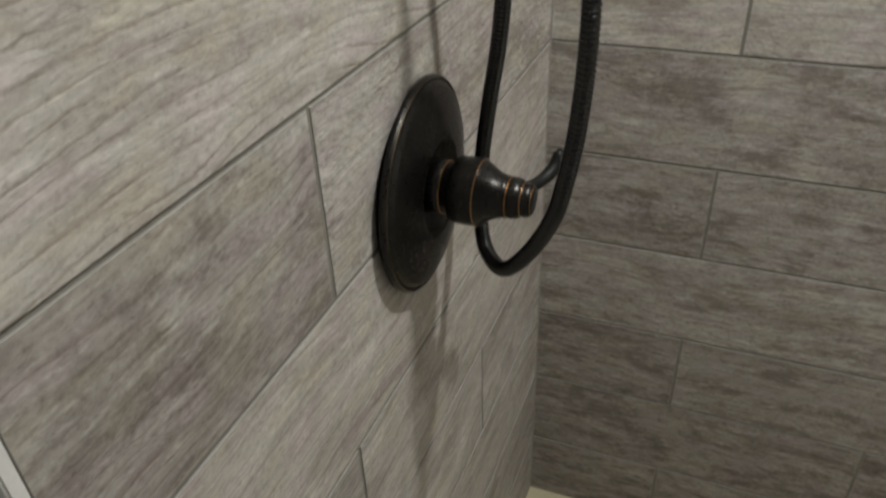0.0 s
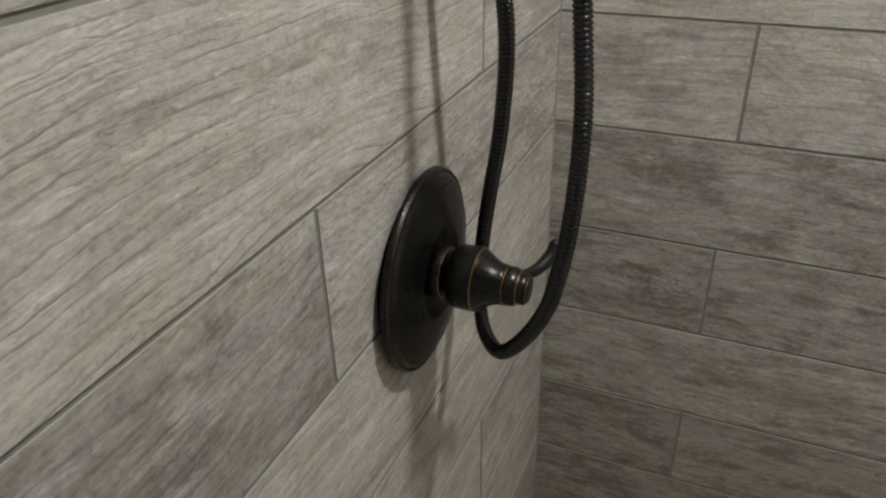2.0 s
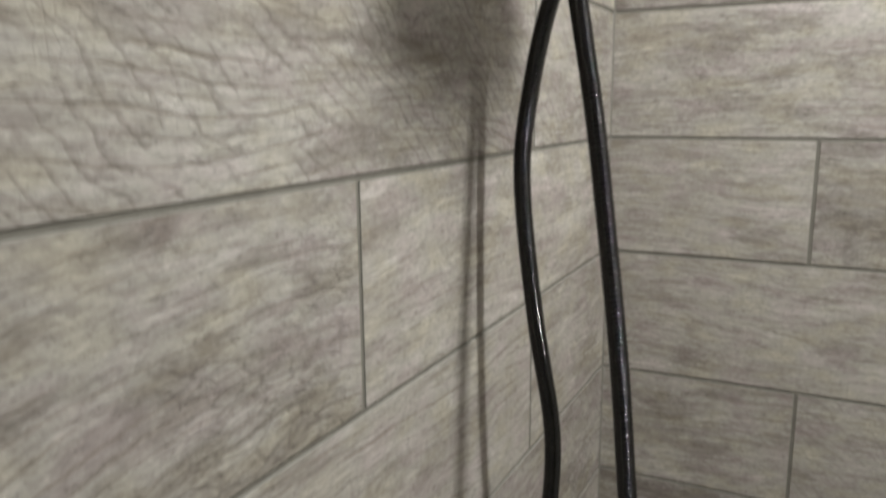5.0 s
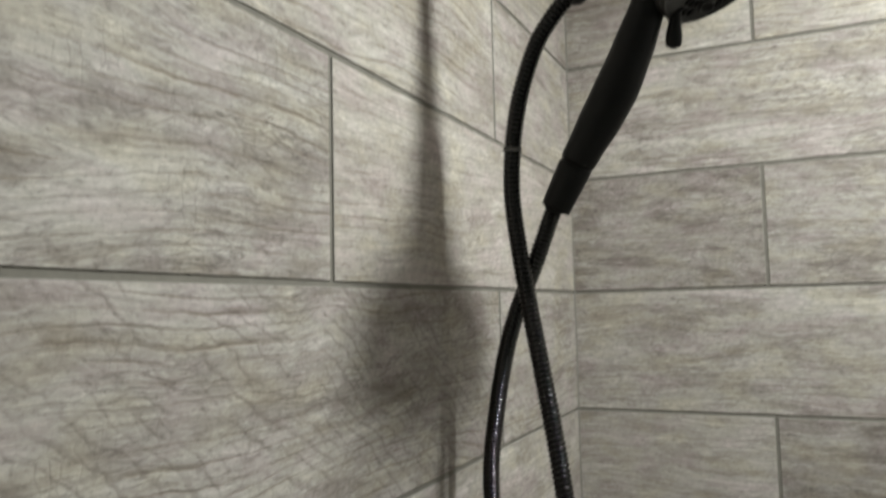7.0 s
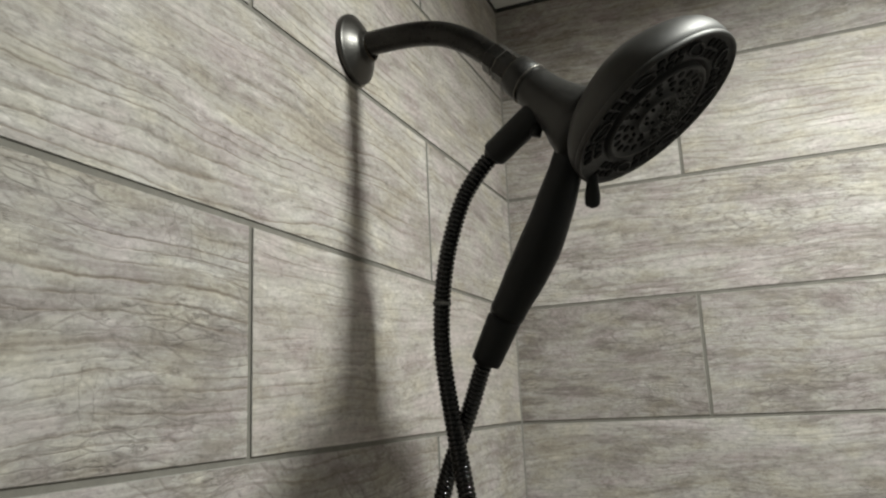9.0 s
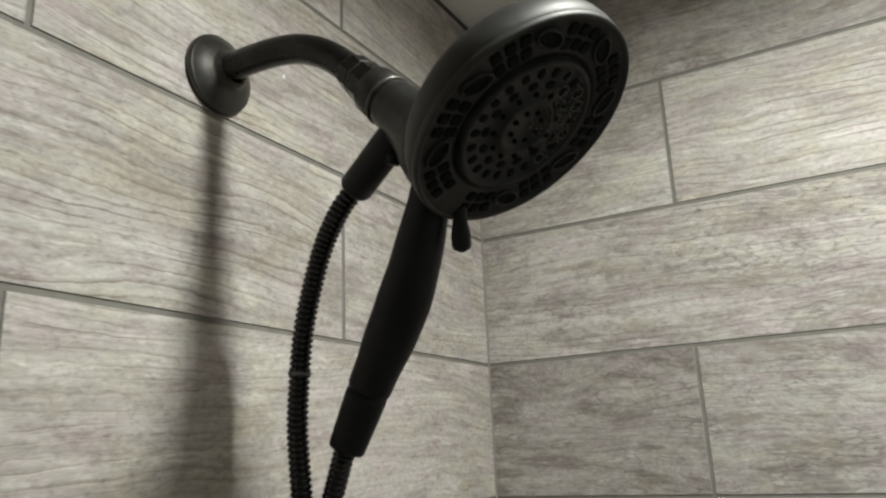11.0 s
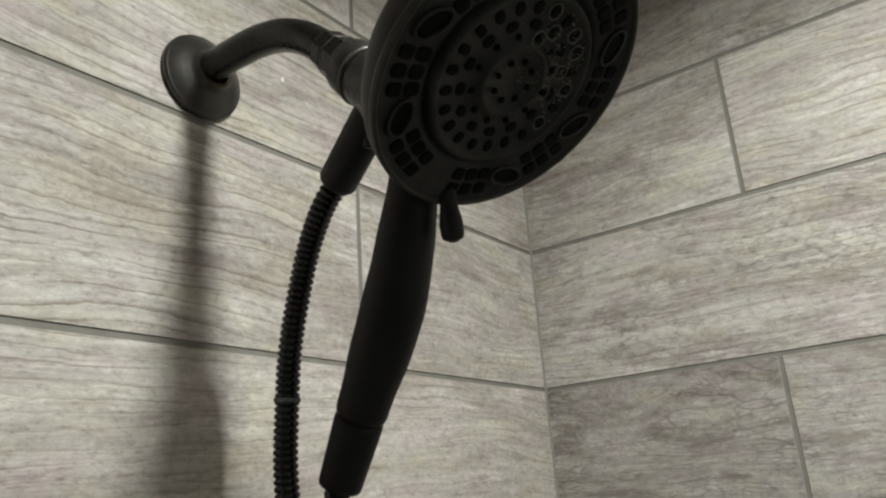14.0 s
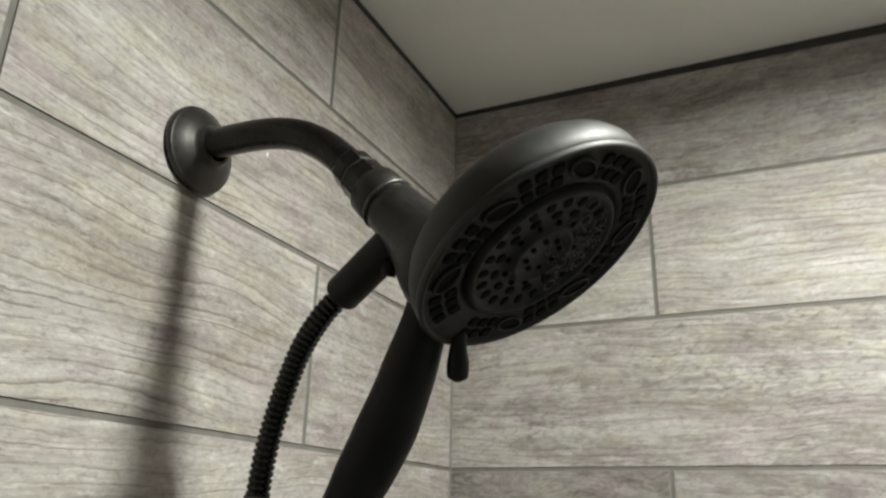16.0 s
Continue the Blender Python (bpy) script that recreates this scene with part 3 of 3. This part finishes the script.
def hand_shower():
    top = thing("hand_shower", GRIP_END, "slim dark bronze hand shower handle docked in the head", "hand shower")
    mid = Vector((0.1568, -0.4325, 1.7030))
    path, _ = spline([p - GRIP_END for p in (Vector((0.198, -0.4520, 1.7830)), GRIP, mid, GRIP_END)], 0.004)
    part("handle", tube(path, table(((0, 0.0145), (0.20, 0.0134), (0.40, 0.0158), (0.60, 0.0174), (0.75, 0.0168), (0.92, 0.0146), (0.985, 0.0144), (1.0, 0.0132))), 32),
         HANDLE, top, "swelling grip", smooth=True)
    d = COLLAR_END - GRIP_END
    mc = frame_to((0, 0, 0), d)
    ln = d.length
    collar = [(0.0, -0.003), (0.0118, -0.003), (0.0122, 0.0008), (0.0136, 0.0012), (0.0137, 0.004), (0.0132, 0.016), (0.0122, ln - 0.002), (0.0118, ln), (0.0086, ln),
              (0.0084, ln - 0.004), (0.0, ln - 0.004)]
    part("collar", lathe(collar, mc, 40), HANDLE, top, "tapered black hose collar", smooth=True)
    return top


hand_shower()

# ---------------------------------------------------------------- the hose: from the dock down, round the valve and up to the handle
HOSE_PATH = ((0.1257, -0.4395, 1.7800), (0.1110, -0.4390, 1.7670), (0.0925, -0.4340, 1.7455), (0.0785, -0.4310, 1.7130), (0.0715, -0.4300, 1.6860),
             (0.0672, -0.4280, 1.6600), (0.0658, -0.4280, 1.6280), (0.0685, -0.4280, 1.5960), (0.0760, -0.4310, 1.5510), (0.0903, -0.4420, 1.4890),
             (0.1022, -0.4499, 1.4340), (0.1110, -0.4561, 1.3860), (0.1295, -0.4650, 1.2634), (0.1395, -0.4720, 1.1800), (0.1455, -0.4780, 1.1250),
             (0.1460, -0.4820, 1.0750), (0.1430, -0.4850, 1.0250), (0.1370, -0.4870, 0.9850), (0.1290, -0.4850, 0.9520), (0.1070, -0.4750, 0.9080),
             (0.0780, -0.4530, 0.8710), (0.0500, -0.4200, 0.8690), (0.0380, -0.3980, 0.9000), (0.0360, -0.3865, 0.9430), (0.0440, -0.3890, 1.0000),
             (0.0575, -0.3985, 1.0750), (0.0625, -0.4060, 1.1620), (0.0495, -0.4180, 1.2660), (0.0375, -0.4200, 1.3780), (0.0435, -0.4180, 1.4490),
             (0.0578, -0.4165, 1.5145), (0.0815, -0.4150, 1.5730), (0.0945, -0.4175, 1.6040), (0.1010, -0.4200, 1.6160))


def shower_hose():
    top = thing("shower_hose", HOSE_PATH[20], "black ribbed metal shower hose hanging in a loop", "hose")
    o = top.location
    path, length = spline([Vector(p) - o for p in HOSE_PATH], 0.0004)
    ribs = 0.0040

    def r(u):
        k = (u * length / ribs) % 1.0
        return 0.0055 + 0.0019 * math.sqrt(max(0.0, 1 - (2 * k - 1) ** 2))
    part("ribbed_tube", tube(path, r, 14), HOSE, top, smooth=True)
    n = len(path)

    def sleeve(i, size, long, mat, name, label):
        a = (path[min(n - 1, i + 3)] - path[max(0, i - 3)]).normalized()
        prof = [(0.006, -long), (size * 0.94, -long), (size, -long * 0.7), (size, long * 0.7), (size * 0.94, long), (0.006, long)]
        part(name, lathe(prof, frame_to(path[i], a), 24), mat, top, label, smooth=True)
    sleeve(3, 0.0084, 0.005, HANDLE, "ferrule", "black end ferrule")
    sleeve(n - 4, 0.0084, 0.005, HANDLE, "ferrule", "black end ferrule")
    band = min(range(n), key=lambda i: abs(path[i].z + o.z - 1.662) + (9 if i > n // 3 else 0))
    sleeve(band, 0.00785, 0.0012, SCALE, "band", "thin pale band")


shower_hose()


# ---------------------------------------------------------------- valve
def shower_valve():
    base = Vector((0.0, -0.4565, 0.9485))
    top = thing("shower_valve", base, "oil-rubbed bronze shower valve with round plate and lever knob", "shower valve")
    m = frame_to((0, 0, 0), (1, 0, 0))
    plate = [(0.0, 0.0), (0.0957, 0.0), (0.0960, 0.0030), (0.0952, 0.0052), (0.0934, 0.0062), (0.0918, 0.0058), (0.0905, 0.0064), (0.0884, 0.0090),
             (0.0860, 0.0102), (0.0660, 0.0142), (0.0455, 0.0172), (0.0426, 0.0172), (0.0412, 0.0142), (0.0396, 0.0105), (0.0, 0.0105)]
    off_centre = pose(0.0036, 0.0050, -0.0045, 0, 0, 2.1)        # the plate stands off the wall on one side
    gasket = [(0.0, 0.0), (0.0860, 0.0), (0.0860, 0.0070), (0.0, 0.0070)]
    part("gasket", lathe(gasket, Matrix.Translation((0, 0.0050, -0.0045)) @ m, 64), RUBBER, top, "black rubber gasket")
    part("plate", lathe(plate, off_centre @ m, 96), BRONZE, top, "round stepped cover plate", smooth=True)
    sleeve = [(0.0, 0.009), (0.0235, 0.009), (0.0235, 0.0285), (0.0220, 0.0300), (0.0200, 0.0300), (0.0195, 0.0380), (0.0, 0.0380)]
    part("sleeve", lathe(sleeve, m, 64), BRONZE, top, smooth=True)

    def ring(x, r, w=0.0008):
        prof = [(r - 0.0012, x - w), (r + 0.0003, x - w * 0.6), (r + 0.0005, x), (r + 0.0003, x + w * 0.6), (r - 0.0012, x + w)]
        part("copper_ring", lathe(prof, m, 64), COPPER, top, "rubbed copper edge line", smooth=True)
    ring(0.0290, 0.0232)
    knob = [(0.0, 0.0360), (0.0250, 0.0360), (0.0275, 0.0375), (0.0290, 0.0410), (0.0293, 0.0500), (0.0293, 0.0590), (0.0288, 0.0606), (0.0266, 0.0640),
            (0.0225, 0.0700), (0.0195, 0.0760), (0.0181, 0.0815), (0.0178, 0.0850), (0.0, 0.0850)]
    part("knob", lathe(knob, m, 64), BRONZE, top, "bell-shaped knob body", smooth=True)
    ring(0.0603, 0.0289)
    ring(0.0852, 0.0178)
    tip = [(0.0, 0.0840), (0.0172, 0.0845), (0.0178, 0.0885), (0.0170, 0.0940), (0.0150, 0.0965), (0.0142, 0.0972), (0.0148, 0.1000), (0.0140, 0.1035),
           (0.0115, 0.1058), (0.0, 0.1064)]
    part("tip", lathe(tip, m, 48), BRONZE, top, "stepped knob tip", smooth=True)
    ring(0.0968, 0.0146, 0.0008)
    ring(0.1050, 0.0118, 0.0007)
    path, _ = spline([Vector(p) - base for p in ((0.086, -0.457, 0.951), (0.093, -0.439, 0.949), (0.101, -0.420, 0.947), (0.1085, -0.403, 0.953), (0.1120, -0.393, 0.967))], 0.002)
    part("lever", tube(path, table(((0, 0.0066), (0.35, 0.0052), (0.75, 0.0062), (0.94, 0.0058), (1, 0.0025))), 20), HANDLE, top, "short curved lever", smooth=True)
    worn = [(0.0921, 0.0058), (0.0929, 0.0066), (0.0937, 0.0066), (0.0945, 0.0062), (0.0949, 0.0052)]
    part("worn_rim", lathe(worn, off_centre @ m, 96), WORN, top, "brownish worn edge", smooth=True)
    return top


shower_valve()

# ---------------------------------------------------------------- wall tiles, each a piece of its own
COURSE = 0.155
JOINT = 0.0036
SHIFT = {-5: -0.0000, -4: 0.0051, -3: -0.0005, -2: 0.0007, -1: -0.0058, 0: -0.0005, 1: -0.0038, 2: 0.0039, 3: -0.0011, 4: 0.0011, 5: -0.0004, 6: 0.0015, 7: 0.0009}
LEFT_EVEN = {-2: 0.606, 0: 0.6084, 2: 0.5989, 4: 0.5942, 6: 0.5966}
BACK_EVEN = {-6: 0.2350, -4: 0.2365, -2: 0.2419, 0: 0.2437, 2: 0.2451, 4: 0.2443, 6: 0.2424}


def course_z(k):
    return 0.93 + COURSE * k + SHIFT.get(k, 0.0)


BODY = mottled("tile_body", (0.26, 0.25, 0.23), (0.33, 0.318, 0.295), 80, 0.85, 0.2, spec=0.2)


def tile_mesh(length, height):
    """A plank tile centred on its place, its face towards -y, with chamfered face edges."""
    bm = bmesh.new()
    c, t = 0.0006, 0.0105
    rows = []
    for inset, y in ((c, -t / 2), (0.0003, -t / 2 + c * 0.9), (0.0, -t / 2 + 0.0035), (0.0, t / 2)):
        x, z = length / 2 - inset, height / 2 - inset
        rows.append([bm.verts.new(p) for p in ((-x, y, -z), (x, y, -z), (x, y, z), (-x, y, z))])
    bm.faces.new(rows[0])
    for a, b in zip(rows, rows[1:]):
        for i in range(4):
            j = (i + 1) % 4
            bm.faces.new((a[i], a[j], b[j], b[i])).material_index = 1
    bmesh.ops.recalc_face_normals(bm, faces=bm.faces)
    me = bpy.data.meshes.new("tile")
    bm.to_mesh(me)
    bm.free()
    me.materials.append(TILE)
    me.materials.append(BODY)
    return me


# weathering and tone of each tile's print: (course, place from the corner) to 0 pale, 1 dark and blotched
WORN_LEFT = {(7, 0): 0.2, (7, 1): 0.3, (6, 0): 0.15, (6, 1): 0.4, (5, 0): 0.3, (5, 1): 0.2, (4, 0): 0.0, (4, 1): 0.5, (3, 0): 0.45, (3, 1): 0.5,
             (2, 0): 0.25, (2, 1): 0.6, (1, 0): 0.3, (1, 1): 0.25, (0, 0): 0.45, (0, 1): 0.8, (-1, 0): 0.2, (-1, 1): 0.15, (-2, 0): 0.3, (-3, 0): 0.4}
# besides real print differences, lower courses are darkened to paint in the lamp's falloff
WORN_SHADE_BACK = {(7, 0): 0.7, (7, 1): 0.7, (6, 0): 0.35, (6, 1): 0.1, (5, 0): 0.35, (4, 0): 0.75, (4, 1): 0.6, (3, 0): 0.5, (2, 0): 0.4, (2, 1): 0.8,
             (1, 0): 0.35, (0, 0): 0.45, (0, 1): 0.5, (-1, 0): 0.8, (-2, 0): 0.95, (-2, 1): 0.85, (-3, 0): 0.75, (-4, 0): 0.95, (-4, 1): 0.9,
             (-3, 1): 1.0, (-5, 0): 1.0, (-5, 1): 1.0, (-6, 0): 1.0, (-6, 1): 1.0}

# how strong the grain lines and the cracks of a tile's print are
PRINT_LEFT = {(7, 0): (0.3, 0.2), (7, 1): (0.5, 0.2), (6, 0): (0.85, 0.2), (6, 1): (0.8, 0.2), (5, 0): (0.25, 0.35), (5, 1): (0.8, 0.35), (4, 0): (0.5, 0.05),
              (4, 1): (1.0, 0.9), (3, 0): (0.5, 0.3), (3, 1): (0.8, 0.7), (2, 0): (0.2, 0.1), (2, 1): (0.5, 0.8), (1, 0): (0.4, 0.3), (1, 1): (0.8, 0.3),
              (0, 0): (0.5, 0.8), (0, 1): (0.55, 0.2), (-1, 0): (0.5, 0.2), (-1, 1): (0.5, 0.2)}
PRINT_BACK = {(7, 0): (0.35, 0.4), (6, 0): (0.5, 0.3), (6, 1): (0.85, 0.2), (5, 0): (0.5, 0.7), (4, 0): (0.3, 0.9), (4, 1): (0.4, 0.9), (3, 0): (0.25, 0.3),
              (2, 0): (0.3, 0.2), (2, 1): (0.4, 0.7), (0, 0): (0.3, 0.2), (0, 1): (0.6, 0.2), (-1, 0): (0.35, 0.7), (-2, 0): (0.3, 0.8), (-2, 1): (0.3, 0.7)}

SAWN_LEFT = {(3, 0): 0.7, (3, 1): 1.0, (5, 1): 0.25, (0, 0): 0.5, (2, 1): 0.3}
SAWN_BACK = {(0, 1): 0.6, (4, 1): 0.35, (-1, 0): 0.3}


def tile_wall(wall, joints_of, end, turn, top_gap, wear_tone):
    rng = random.Random(11 + turn)
    meshes = {}
    for k in range(-6, 8):
        z0 = course_z(k) + JOINT / 2
        z1 = (course_z(k + 1) - JOINT / 2) if k < 7 else CEILING - top_gap
        cuts = [0.0] + joints_of(k) + [end]
        for i, (a, b) in enumerate(zip(cuts, cuts[1:])):
            s0 = a + (JOINT / 2 if i else 0.0012)
            s1 = b - (JOINT / 2 if i < len(cuts) - 2 else 0.0008)
            size = (round(s1 - s0, 4), round(z1 - z0, 4))
            if size not in meshes:
                meshes[size] = tile_mesh(*size)
            proud = 0.00525 + rng.uniform(-0.0002, 0.0002)
            mid, zc = (s0 + s1) / 2, (z0 + z1) / 2
            tilt = rng.uniform(-0.10, 0.10)
            m = pose(mid, proud, zc, 0, tilt, 0) if not turn else pose(-proud, -mid, zc, tilt, 0, 0) @ pose(0, 0, 0, 0, 0, 90)
            tile = shared("tile", meshes[size], wall, m)
            worn = wear_tone.get((k, i), rng.uniform(0.2, 0.8))
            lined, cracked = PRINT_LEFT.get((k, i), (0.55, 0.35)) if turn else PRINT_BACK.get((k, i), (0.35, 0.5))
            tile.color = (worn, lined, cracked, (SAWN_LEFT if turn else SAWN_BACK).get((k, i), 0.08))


def left_joints(k):
    return [LEFT_EVEN.get(k, 0.603)] if k % 2 == 0 else [0.2895]


def back_joints(k):
    first = BACK_EVEN.get(k, 0.243) if k % 2 == 0 else 0.5375
    return [x for x in (first, first + 0.603) if x < STALL_X - 0.05]


tile_wall(wall_left, left_joints, -STALL_Y - 0.0008, 1, 0.005, WORN_LEFT)
tile_wall(wall_back, back_joints, STALL_X, 0, 0.005, WORN_SHADE_BACK)


def lime_speck():
    """A dried drop on the tiles beside the shower arm."""
    drop = [(0.0, -0.0004), (0.0018, -0.0004), (0.0015, 0.0002), (0.0008, 0.0006), (0.0, 0.0007)]
    m = frame_to((0.0, -0.373, 1.928), (1, 0, 0)) @ Matrix.Diagonal((1.7, 1, 1, 1))
    part("lime_speck", lathe(drop, m, 12), WHITE, wall_left, "dried white drop", smooth=True)


lime_speck()
